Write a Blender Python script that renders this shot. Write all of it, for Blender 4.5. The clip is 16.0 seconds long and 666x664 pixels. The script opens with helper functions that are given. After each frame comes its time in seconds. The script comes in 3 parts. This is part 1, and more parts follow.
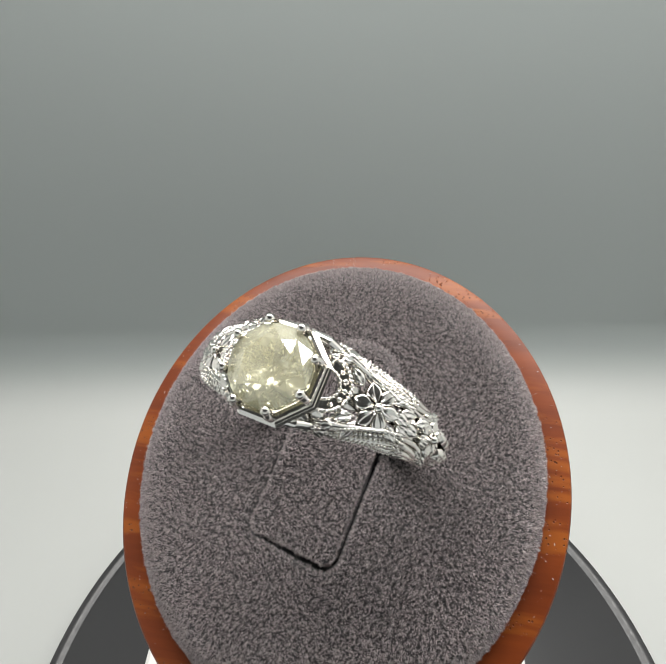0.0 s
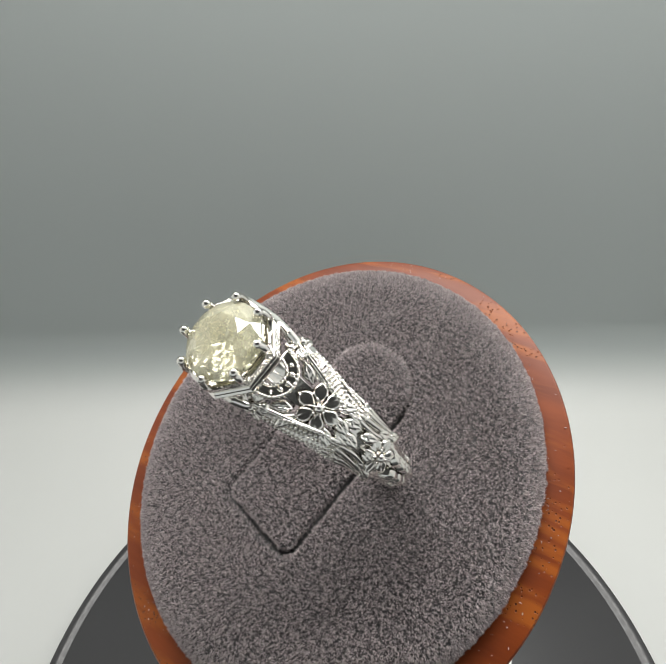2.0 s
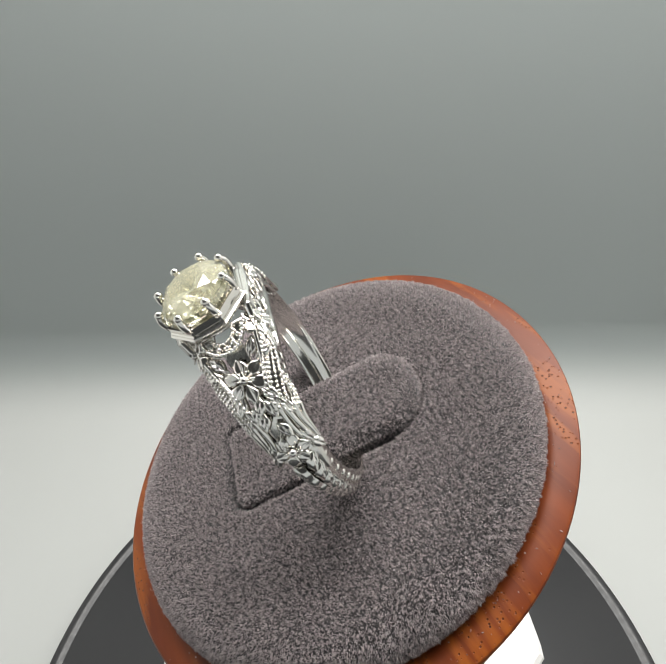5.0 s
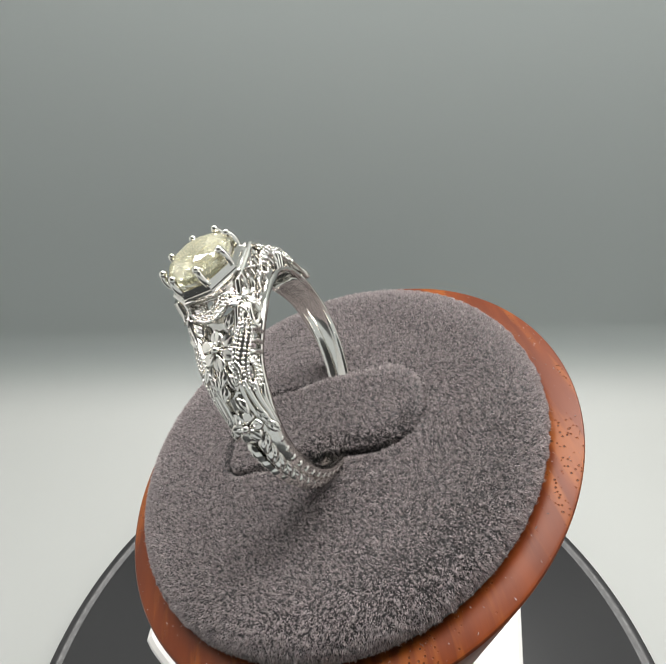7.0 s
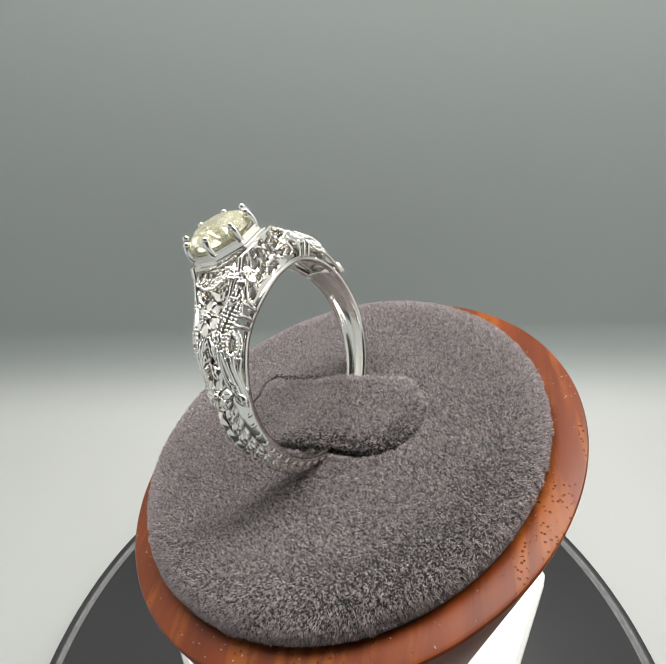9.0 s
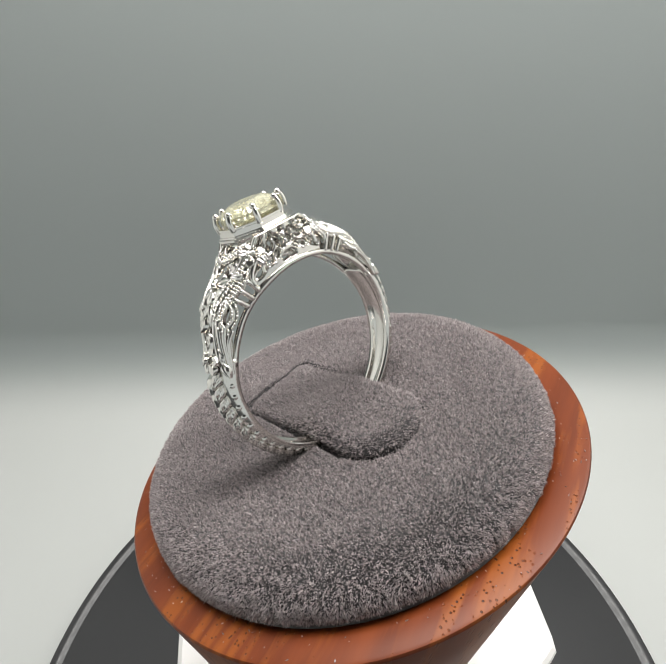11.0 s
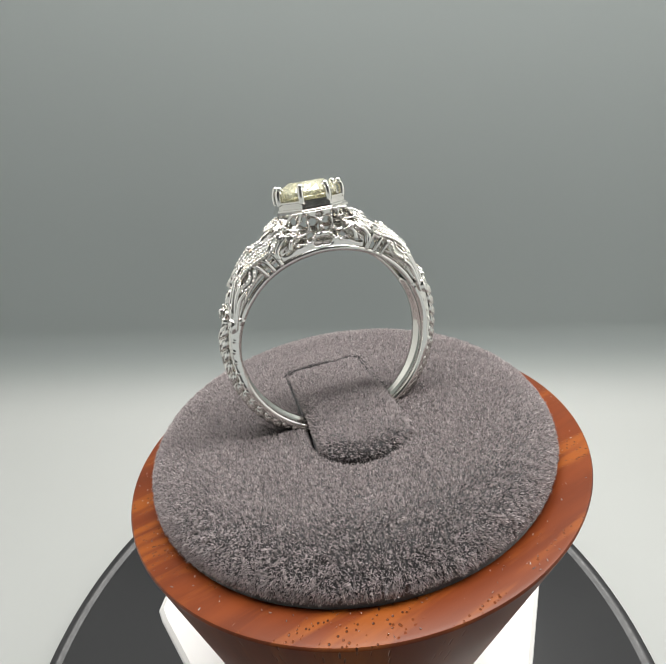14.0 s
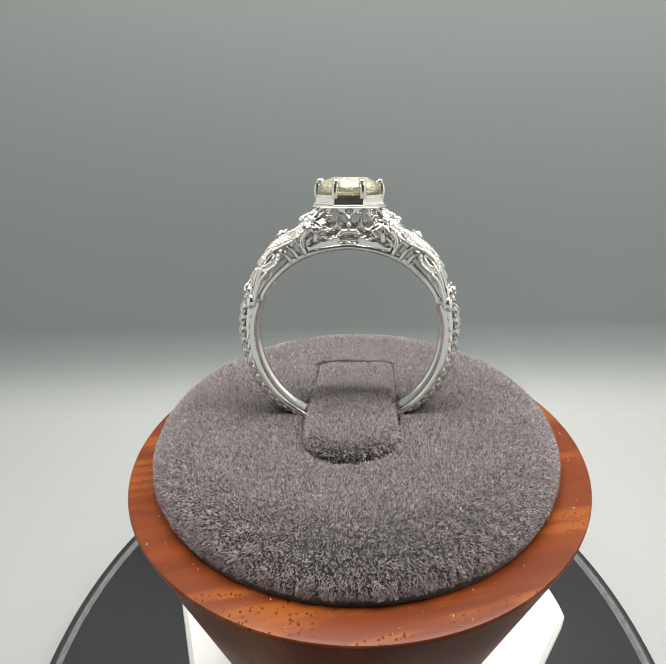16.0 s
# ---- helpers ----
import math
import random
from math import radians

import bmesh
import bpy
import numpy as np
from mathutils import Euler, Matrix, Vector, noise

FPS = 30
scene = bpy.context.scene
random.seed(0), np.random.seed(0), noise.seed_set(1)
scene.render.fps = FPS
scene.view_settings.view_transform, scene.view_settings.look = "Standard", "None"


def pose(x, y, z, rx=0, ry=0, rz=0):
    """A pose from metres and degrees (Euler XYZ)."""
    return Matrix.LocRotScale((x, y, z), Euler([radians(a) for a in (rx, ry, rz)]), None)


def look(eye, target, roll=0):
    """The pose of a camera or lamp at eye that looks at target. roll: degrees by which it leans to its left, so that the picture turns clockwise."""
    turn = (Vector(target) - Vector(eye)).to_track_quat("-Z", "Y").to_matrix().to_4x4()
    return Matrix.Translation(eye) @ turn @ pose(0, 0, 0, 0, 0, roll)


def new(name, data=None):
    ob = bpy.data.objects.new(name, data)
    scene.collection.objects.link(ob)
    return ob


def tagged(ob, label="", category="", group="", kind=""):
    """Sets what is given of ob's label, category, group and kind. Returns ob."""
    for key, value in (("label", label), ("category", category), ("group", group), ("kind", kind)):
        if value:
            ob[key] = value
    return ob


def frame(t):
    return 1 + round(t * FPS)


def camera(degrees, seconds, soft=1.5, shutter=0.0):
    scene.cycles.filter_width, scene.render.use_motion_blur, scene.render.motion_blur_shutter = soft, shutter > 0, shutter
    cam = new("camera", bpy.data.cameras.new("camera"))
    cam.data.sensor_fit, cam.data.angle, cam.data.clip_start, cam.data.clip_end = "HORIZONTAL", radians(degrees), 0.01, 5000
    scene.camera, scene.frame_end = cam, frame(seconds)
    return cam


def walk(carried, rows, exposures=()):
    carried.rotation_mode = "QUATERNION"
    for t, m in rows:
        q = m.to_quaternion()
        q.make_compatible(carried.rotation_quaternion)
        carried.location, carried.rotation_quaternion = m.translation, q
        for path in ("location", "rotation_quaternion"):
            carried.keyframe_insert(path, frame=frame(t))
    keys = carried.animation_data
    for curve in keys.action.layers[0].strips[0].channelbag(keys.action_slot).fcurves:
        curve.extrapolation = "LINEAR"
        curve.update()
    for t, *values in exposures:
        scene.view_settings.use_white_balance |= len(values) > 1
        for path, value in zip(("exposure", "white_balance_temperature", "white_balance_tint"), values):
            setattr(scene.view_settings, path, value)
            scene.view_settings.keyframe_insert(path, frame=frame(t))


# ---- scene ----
cam = camera(67.22, 16.0, soft=0.95)
MM = 0.001
LIFT = 183.0  # height of the turning axis' zero over the light box floor, in mm
SPIN = -9.86  # degrees a second, clockwise seen from above


def at(x, y, z):
    return Vector((x, y, z + LIFT)) * MM


EYE = at(-0.476, -29.365, 28.633)
AIM = EYE + Vector((-0.016665, 0.716217, -0.697679)) * 0.05
walk(cam, [(0, look(EYE, AIM, -1.91)), (16.0, look(EYE, AIM, -1.91))])

# ---- light: a lit white box, open towards the room ----
world = bpy.data.worlds.new("room")
scene.world = world
world.use_nodes = True
world.node_tree.nodes["Background"].inputs[0].default_value = (0.80, 0.85, 0.84, 1)
world.node_tree.nodes["Background"].inputs[1].default_value = 0.68


def area_lamp(name, m, sx, sy, watts, colour=(1, 1, 1)):
    data = bpy.data.lights.new(name, "AREA")
    data.shape, data.size, data.size_y, data.energy, data.color = "RECTANGLE", sx * MM, sy * MM, watts, colour
    ob = new(name, data)
    ob.matrix_world = m
    return ob


area_lamp("ceiling_led_panel", look(at(34, 76, 190), at(34, 66, 0)), 330, 90, 1.42, (1.0, 0.985, 0.95))
scene.view_settings.exposure = 0.0


# ---- materials ----
def material(name, colour, rough=0.5, metal=0.0):
    m = bpy.data.materials.new(name)
    m.use_nodes = True
    p = m.node_tree.nodes["Principled BSDF"]
    p.inputs["Base Color"].default_value = (*colour, 1)
    p.inputs["Roughness"].default_value = rough
    p.inputs["Metallic"].default_value = metal
    return m, m.node_tree.nodes, m.node_tree.links, p


def ramp(nodes, stops):
    r = nodes.new("ShaderNodeValToRGB")
    while len(r.color_ramp.elements) < len(stops):
        r.color_ramp.elements.new(0.5)
    for e, (pos, col) in zip(r.color_ramp.elements, stops):
        e.position, e.color = pos, (*col, 1)
    return r


def noise_node(nodes, links, scale, detail=4, rough=0.55, stretch=(1, 1, 1), turn=(0, 0, 0)):
    co = nodes.new("ShaderNodeTexCoord")
    mp = nodes.new("ShaderNodeMapping")
    mp.inputs["Scale"].default_value = stretch
    mp.inputs["Rotation"].default_value = turn
    n = nodes.new("ShaderNodeTexNoise")
    n.inputs["Scale"].default_value, n.inputs["Detail"].default_value, n.inputs["Roughness"].default_value = scale, detail, rough
    links.new(co.outputs["Object"], mp.inputs["Vector"])
    links.new(mp.outputs["Vector"], n.inputs["Vector"])
    return n


def bump(nodes, links, p, source, strength, distance):
    b = nodes.new("ShaderNodeBump")
    b.inputs["Strength"].default_value, b.inputs["Distance"].default_value = strength, distance
    links.new(source, b.inputs["Height"])
    links.new(b.outputs["Normal"], p.inputs["Normal"])
    return b


def plain_material(name, low, high, scale=9, rough=0.55):
    m, nodes, links, p = material(name, low, rough)
    n = noise_node(nodes, links, scale, 3)
    r = ramp(nodes, [(0.3, low), (0.7, high)])
    links.new(n.outputs["Fac"], r.inputs["Fac"])
    links.new(r.outputs["Color"], p.inputs["Base Color"])
    return m


def shaded_paper():
    """Backdrop paper: white in front; the wall's shade is painted as grey from the bend up."""
    m, nodes, links, p = material("shaded_paper", (0.78, 0.79, 0.775), 0.6)
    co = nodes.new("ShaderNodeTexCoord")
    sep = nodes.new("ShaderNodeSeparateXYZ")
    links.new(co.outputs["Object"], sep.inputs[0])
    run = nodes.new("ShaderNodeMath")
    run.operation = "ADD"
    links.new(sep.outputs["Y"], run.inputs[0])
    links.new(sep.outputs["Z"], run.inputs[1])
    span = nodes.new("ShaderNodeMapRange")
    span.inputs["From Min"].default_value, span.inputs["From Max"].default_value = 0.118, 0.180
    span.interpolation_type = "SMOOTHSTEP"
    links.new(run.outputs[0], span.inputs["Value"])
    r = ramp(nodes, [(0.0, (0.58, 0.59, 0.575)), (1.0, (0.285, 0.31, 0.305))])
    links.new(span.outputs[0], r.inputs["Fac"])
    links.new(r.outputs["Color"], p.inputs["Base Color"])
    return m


def wood_material():
    m, nodes, links, p = material("stained_wood", (0.3, 0.09, 0.03), 0.42)
    co = nodes.new("ShaderNodeTexCoord")
    turn = (0, 0, 0.25)
    fine = noise_node(nodes, links, 420, 5, 0.6, (1, 0.1, 0.06), turn)
    r = ramp(nodes, [(0.28, (0.1, 0.018, 0.0035)), (0.72, (0.185, 0.038, 0.0062))])
    links.new(fine.outputs["Fac"], r.inputs["Fac"])
    streak = noise_node(nodes, links, 450, 4, 0.55, (1, 0.12, 0.04), turn)
    wr = ramp(nodes, [(0.53, (0, 0, 0)), (0.63, (1, 1, 1))])
    links.new(streak.outputs["Fac"], wr.inputs["Fac"])
    warm = nodes.new("ShaderNodeMix")
    warm.data_type = "RGBA"
    links.new(wr.outputs["Color"], warm.inputs["Factor"])
    links.new(r.outputs["Color"], warm.inputs["A"])
    warm.inputs["B"].default_value = (0.235, 0.06, 0.008, 1)
    p.inputs["Specular IOR Level"].default_value = 0.3
    # open pores, long along the grain
    pores = nodes.new("ShaderNodeTexVoronoi")
    pores.feature = "F1"
    pores.inputs["Scale"].default_value = 2600
    mp = nodes.new("ShaderNodeMapping")
    mp.inputs["Scale"].default_value = (1, 1, 0.09)
    links.new(co.outputs["Object"], mp.inputs["Vector"])
    links.new(mp.outputs["Vector"], pores.inputs["Vector"])
    pr = ramp(nodes, [(0.17, (1, 1, 1)), (0.27, (0, 0, 0))])
    links.new(pores.outputs["Distance"], pr.inputs["Fac"])
    band = nodes.new("ShaderNodeMath")
    band.operation = "MULTIPLY"
    links.new(pr.outputs["Color"], band.inputs[0])
    links.new(wr.outputs["Color"], band.inputs[1])
    mix = nodes.new("ShaderNodeMix")
    mix.data_type = "RGBA"
    links.new(band.outputs[0], mix.inputs["Factor"])
    links.new(warm.outputs["Result"], mix.inputs["A"])
    mix.inputs["B"].default_value = (0.05, 0.012, 0.004, 1)
    links.new(mix.outputs["Result"], p.inputs["Base Color"])
    inv = nodes.new("ShaderNodeMath")
    inv.operation = "SUBTRACT"
    inv.inputs[0].default_value = 1
    links.new(band.outputs[0], inv.inputs[1])
    bump(nodes, links, p, inv.outputs[0], 0.5, 0.0002)
    return m


def felt_material():
    m, nodes, links, p = material("grey_felt", (0.06, 0.058, 0.06), 1.0)
    n = noise_node(nodes, links, 900, 4, 0.6)
    r = ramp(nodes, [(0.3, (0.015, 0.014, 0.015)), (0.7, (0.05, 0.047, 0.049))])
    links.new(n.outputs["Fac"], r.inputs["Fac"])
    links.new(r.outputs["Color"], p.inputs["Base Color"])
    bump(nodes, links, p, n.outputs["Fac"], 0.6, 0.0003)
    p.inputs["Sheen Weight"].default_value = 0.3
    p.inputs["Sheen Roughness"].default_value = 0.6
    return m


def pile_material():
    m, nodes, links, p = material("grey_pile", (0.09, 0.088, 0.09), 0.5)
    p.inputs["Specular IOR Level"].default_value = 0.85
    geo = nodes.new("ShaderNodeNewGeometry")
    r = ramp(nodes, [(0.0, (0.145, 0.125, 0.127)), (0.45, (0.41, 0.36, 0.362)), (0.85, (0.62, 0.55, 0.552)), (1.0, (0.76, 0.69, 0.69))])
    links.new(geo.outputs["Random Per Island"], r.inputs["Fac"])
    links.new(r.outputs["Color"], p.inputs["Base Color"])
    p.inputs["Sheen Weight"].default_value = 1.0
    p.inputs["Sheen Roughness"].default_value = 0.45
    p.inputs["Sheen Tint"].default_value = (0.95, 0.9, 0.9, 1)
    # thin fibres let light through
    thin, mix = nodes.new("ShaderNodeBsdfTranslucent"), nodes.new("ShaderNodeMixShader")
    mix.inputs[0].default_value = 0.4
    links.new(r.outputs["Color"], thin.inputs["Color"])
    links.new(p.outputs[0], mix.inputs[1])
    links.new(thin.outputs[0], mix.inputs[2])
    links.new(mix.outputs[0], nodes["Material Output"].inputs["Surface"])
    return m


def silver_material():
    m, nodes, links, p = material("white_gold", (0.85, 0.825, 0.78), 0.2, 1.0)
    n = noise_node(nodes, links, 1500, 3)
    r = ramp(nodes, [(0.3, (0.08, 0.08, 0.08)), (0.75, (0.19, 0.19, 0.19))])
    links.new(n.outputs["Fac"], r.inputs["Fac"])
    links.new(r.outputs["Color"], p.inputs["Roughness"])
    bump(nodes, links, p, n.outputs["Fac"], 0.06, 0.0002)
    return m


def stone_material():
    m, nodes, links, p = material("pale_yellow_stone", (0.985, 0.955, 0.72), 0.0)
    p.inputs["IOR"].default_value = 2.15
    n = noise_node(nodes, links, 420, 3, 0.5)
    r = ramp(nodes, [(0.35, (0.88, 0.88, 0.88)), (0.7, (0.66, 0.66, 0.66))])
    links.new(n.outputs["Fac"], r.inputs["Fac"])
    links.new(r.outputs["Color"], p.inputs["Transmission Weight"])
    return m


def black_material():
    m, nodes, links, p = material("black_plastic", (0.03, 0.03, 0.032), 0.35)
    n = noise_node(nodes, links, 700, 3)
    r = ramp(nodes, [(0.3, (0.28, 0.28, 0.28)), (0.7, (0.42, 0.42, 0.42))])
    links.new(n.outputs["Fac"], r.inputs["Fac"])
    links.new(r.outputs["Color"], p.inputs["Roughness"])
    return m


def acrylic_material():
    m, nodes, links, p = material("white_acrylic", (0.82, 0.80, 0.78), 0.25)
    n = noise_node(nodes, links, 120, 3)
    r = ramp(nodes, [(0.3, (0.80, 0.775, 0.755)), (0.7, (0.85, 0.83, 0.81))])
    links.new(n.outputs["Fac"], r.inputs["Fac"])
    links.new(r.outputs["Color"], p.inputs["Base Color"])
    return m


PAPER, SWEEP, WOOD, FELT, PILE = shaded_paper(), plain_material("white_board", (0.70, 0.71, 0.70), (0.75, 0.76, 0.75)), wood_material(), felt_material(), pile_material()
SILVER, STONE, BLACK, ACRYLIC = silver_material(), stone_material(), black_material(), acrylic_material()


LID = plain_material("dark_lid", (0.09, 0.09, 0.09), (0.12, 0.12, 0.12))
FEATHER = plain_material("stone_feather", (0.75, 0.72, 0.52), (0.9, 0.88, 0.72), 900, 0.6)


# ---- mesh helpers, in millimetres ----
def solid(name, verts, faces, mat, smooth=True):
    me = bpy.data.meshes.new(name)
    me.from_pydata([tuple(c * MM for c in v) for v in verts], [], faces)
    me.materials.append(mat)
    me.validate()
    if smooth:
        me.shade_smooth()
    return me


def thing(name, m, label, category, data=None):
    ob = new(name, data)
    ob.matrix_world = m
    return tagged(ob, label, category)


def part(name, me, parent, label="", m=None):
    ob = new(name, me)
    ob.parent = parent
    if m is not None:
        ob.matrix_basis = m
    if label:
        tagged(ob, label)
    return ob


def lathe(profile, n, close=False):
    """Vertices and faces of a profile (radius, height) turned about z. A radius of 0 at an end closes it."""
    verts, faces, rows = [], [], []
    for r, z in profile:
        if r == 0:
            rows.append([len(verts)] * n)
            verts.append((0, 0, z))
        else:
            rows.append(list(range(len(verts), len(verts) + n)))
            verts += [(r * math.cos(2 * math.pi * k / n), r * math.sin(2 * math.pi * k / n), z) for k in range(n)]
    pairs = list(zip(rows, rows[1:])) + ([(rows[-1], rows[0])] if close else [])
    for lo, hi in pairs:
        for k in range(n):
            f = (lo[k], lo[(k + 1) % n], hi[(k + 1) % n], hi[k])
            f = tuple(dict.fromkeys(f))
            if len(f) > 2:
                faces.append(f)
    return verts, faces


def grid_faces(rows, cols, wrap=False):
    out = []
    for i in range(rows - 1):
        for j in range(cols if wrap else cols - 1):
            k = (j + 1) % cols
            out.append((i * cols + j, i * cols + k, (i + 1) * cols + k, (i + 1) * cols + j))
    return out


# ---- the light box ----
def light_box():
    half, back, front, top = 230, 158, -112, 390  # mm, heights over the floor
    bend = 34
    prof = [(front, 0), (-60, 0), (0, 0), (60, 0), (back - bend, 0)]
    prof += [(back - bend + bend * math.sin(a), bend - bend * math.cos(a)) for a in [math.pi / 2 * k / 16 for k in range(1, 17)]]
    prof += [(back, z) for z in (90, 180, 280, top)]
    verts = [(x, y, z) for y, z in prof for x in (-half, half)]
    faces = [(2 * i, 2 * i + 1, 2 * i + 3, 2 * i + 2) for i in range(len(prof) - 1)]
    n = len(verts)
    verts += [(x, y - (-3 if z > bend else 0), z - 3) for x, y, z in verts]
    faces += [tuple(n + k for k in reversed(f)) for f in faces]
    tagged(new("backdrop", solid("backdrop", verts, faces, PAPER)), "seamless paper, white floor curving up into a wall whose shade is put into its colour", kind="structure")
    for name, x in (("wall_west", -half), ("wall_east", half)):
        a, b = (x - 4, x - 0.5) if x < 0 else (x + 0.5, x + 4)
        v = [(xx, yy, zz) for xx in (a, b) for yy in (front, back + 3) for zz in (-3, top)]
        f = [(0, 1, 3, 2), (4, 6, 7, 5), (0, 4, 5, 1), (2, 3, 7, 6), (0, 2, 6, 4), (1, 5, 7, 3)]
        tagged(new(name, solid(name, v, f, SWEEP, False)), "plain white side wall of the light box", kind="structure")
    # unseen dark slab, added so that the ring's lower faces mirror something dark
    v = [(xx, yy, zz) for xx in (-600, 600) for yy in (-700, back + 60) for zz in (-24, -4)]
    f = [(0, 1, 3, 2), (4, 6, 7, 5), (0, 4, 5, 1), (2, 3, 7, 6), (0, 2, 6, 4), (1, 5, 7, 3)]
    tagged(new("floor", solid("floor", v, f, BLACK, False)), "unseen dark smooth table top, added to darken reflections in the ring", kind="structure")
    # unseen lid, made dark and drawn past the box to darken the ring's upper reflections
    v = [(xx, yy, zz) for xx in (-half - 4, half + 4) for yy in (front - 430, back + 3) for zz in (top + 0.5, top + 4)]
    f = [(0, 1, 3, 2), (4, 6, 7, 5), (0, 4, 5, 1), (2, 3, 7, 6), (0, 2, 6, 4), (1, 5, 7, 3)]
    tagged(new("shading_lid", solid("shading_lid", v, f, LID, False)), "unseen dark grey lid over the light box, drawn forward to darken reflections in the ring", kind="structure")


light_box()


# ---- the turntable and the white block on it ----
def turntable():
    ob = thing("turntable", Matrix.Identity(4), "round black plastic turntable on the white floor", "turntable")
    prof = [(0, 19.9), (94.5, 19.9), (95.2, 19.5), (95.9, 19.5), (96.6, 20.2), (98.6, 20.2), (99.6, 19.7), (100.2, 18.6), (100.2, 9), (99.4, 8), (0, 8)]
    part("platter", solid("platter", *lathe(prof, 160), BLACK), ob)
    part("base", solid("base", *lathe([(0, 7.5), (88, 7.5), (90, 6), (90, 0.4), (0, 0.4)], 96), BLACK), ob)
    return ob


def hexagon_block():
    ob = thing("display_block", Matrix.Identity(4), "white hexagonal acrylic block standing on the turntable", "display block")
    rows, verts = [], []
    top = 183 - 55.0
    for r, z in ((31.4, 20.5), (31.4, top - 1.2), (31.1, top - 0.45), (30.4, top)):
        for k in range(6):
            c = math.radians(8 + 60 * k)
            for s in (-3.0, 0, 3.0):
                rr = r - (0.35 if s else 0.0) - (0.25 if s else 0.0)
                a = c + math.radians(s)
                verts.append((-0.2 + rr * math.cos(a), 1.8 + rr * math.sin(a), z))
    faces = grid_faces(4, 18, True)
    faces.append(tuple(range(54, 72)))
    faces.append(tuple(reversed(range(18))))
    part("column", solid("column", verts, faces, ACRYLIC, False), ob)
    return ob


# ---- the wooden stand, a cylinder cut aslant ----
AX, AY = -2.1, 1.08
SLOPE_X, SLOPE_Y, RIM_Z = 0.451, -0.071, -16.7
NORMAL = Vector((-SLOPE_X, -SLOPE_Y, 1)).normalized()
STAND_BOTTOM = -54.6


def rim_height(x, y):
    """Height of the slanted cut over the point x, y from the cylinder's axis, in the stand's own space."""
    return RIM_Z + SLOPE_X * (x + AX) + SLOPE_Y * (y + AY) - STAND_BOTTOM


def wooden_stand():
    ob = thing("ring_stand", Matrix.Translation(at(AX, AY, STAND_BOTTOM)), "reddish-brown stained wooden ring stand with a slanted top", "ring stand")
    n, verts = 192, []
    rows = [("b", 21.4, 0.0), ("b", 21.8, 0.3), ("m", 0, 0.25), ("m", 0, 0.5), ("m", 0, 0.75), ("t", 23.05, -0.55), ("t", 23.03, -0.3), ("t", 22.89, -0.1), ("t", 22.65, 0.0), ("t", 21.0, 0.0),
            ("t", 20.4, -0.02), ("t", 20.15, -0.15), ("t", 20.05, -0.5), ("t", 20.0, -3.0), ("t", 10, -3.0)]
    for kind, r, h in rows:
        for k in range(n):
            c, s = math.cos(2 * math.pi * k / n), math.sin(2 * math.pi * k / n)
            if kind == "b":
                verts.append((r * c, r * s, h))
            elif kind == "t":
                verts.append((r * c, r * s, rim_height(r * c, r * s) + h))
            else:
                rr = 21.8 + (23.05 - 21.8) * h
                verts.append((rr * c, rr * s, 0.3 + (rim_height(rr * c, rr * s) - 0.85) * h))
    edge = 7  # the row where the turned wall ends and the slanted rim begins
    body = grid_faces(edge + 1, n, True) + [tuple(reversed(range(n)))]
    part("body", solid("body", verts[: (edge + 1) * n], body, WOOD), ob)
    rim = grid_faces(len(rows) - edge, n, True) + [tuple(range((len(rows) - edge - 1) * n, (len(rows) - edge) * n))]
    part("rim", solid("rim", verts[edge * n:], rim, WOOD), ob, "flat slanted rim with open wood pores")
    return ob


# ---- the felt pad with its ring slot ----
RING_TURN = math.radians(-14.33)
ALONG = Vector((math.cos(RING_TURN), math.sin(RING_TURN), 0))
ALONG = (ALONG - NORMAL * ALONG.dot(NORMAL)).normalized()  # up the slope, along the slot
ACROSS = NORMAL.cross(ALONG)
RING_CENTRE = Vector((-3.25, 0.81, -4.21))
PAD_FRAME = Matrix((ACROSS, ALONG, NORMAL)).transposed().to_4x4()  # x across the slot, y along it, z out of the pad
FOOT = RING_CENTRE - NORMAL * (RING_CENTRE - Vector((0, 0, RIM_Z))).dot(NORMAL)  # under the ring, on the rim's plane
PAD_X, PAD_Y = AX + 0.28, AY - 0.18  # the cushion sits a little off the rim's middle
PAD_TOP, PAD_EDGE, PAD_ROUND = 4.75, 20.05, 4.2
TAB_HALF, TAB_LOW, TAB_HIGH, TAB_X = 4.35, -13.2, 7.9, 0.15


def tab_distance(x, y):
    """Signed distance to the outline of the tab: a strip with a half-round upper end and softly cornered lower end; below 0 inside."""
    mid, half = (TAB_LOW + TAB_HIGH) / 2, (TAB_HIGH - TAB_LOW) / 2
    r = np.where(y > mid, 4.0, 1.0)
    qx, qy = np.abs(x - TAB_X) - (TAB_HALF - r), np.abs(y - mid) - (half - r)
    return np.hypot(np.maximum(qx, 0), np.maximum(qy, 0)) + np.minimum(np.maximum(qx, qy), 0) - r


def slit(x, y):
    """How far the slit beside the tab gapes: widest on one long side, nearly closed round the tab's raised end."""
    a, b = np.clip((y - 2.0) / 4.0, 0, 1), np.clip((x + 1.0) / 3.0, 0, 1)
    return (1 - 0.7 * a * a * (3 - 2 * a)) * (1 - 0.5 * b * b * (3 - 2 * b))


def tab_height(x, y):
    d = np.maximum(-tab_distance(x, y), 0)
    up = np.clip((y + 9.0) / 8.0, 0, 1)
    up = up * up * (3 - 2 * up)
    edge = 0.7 + 0.9 * up
    drop = edge - np.sqrt(np.clip(edge ** 2 - np.clip(edge - d, 0, edge) ** 2, 0, None))
    return PAD_TOP + 0.05 + 1.35 * up - drop


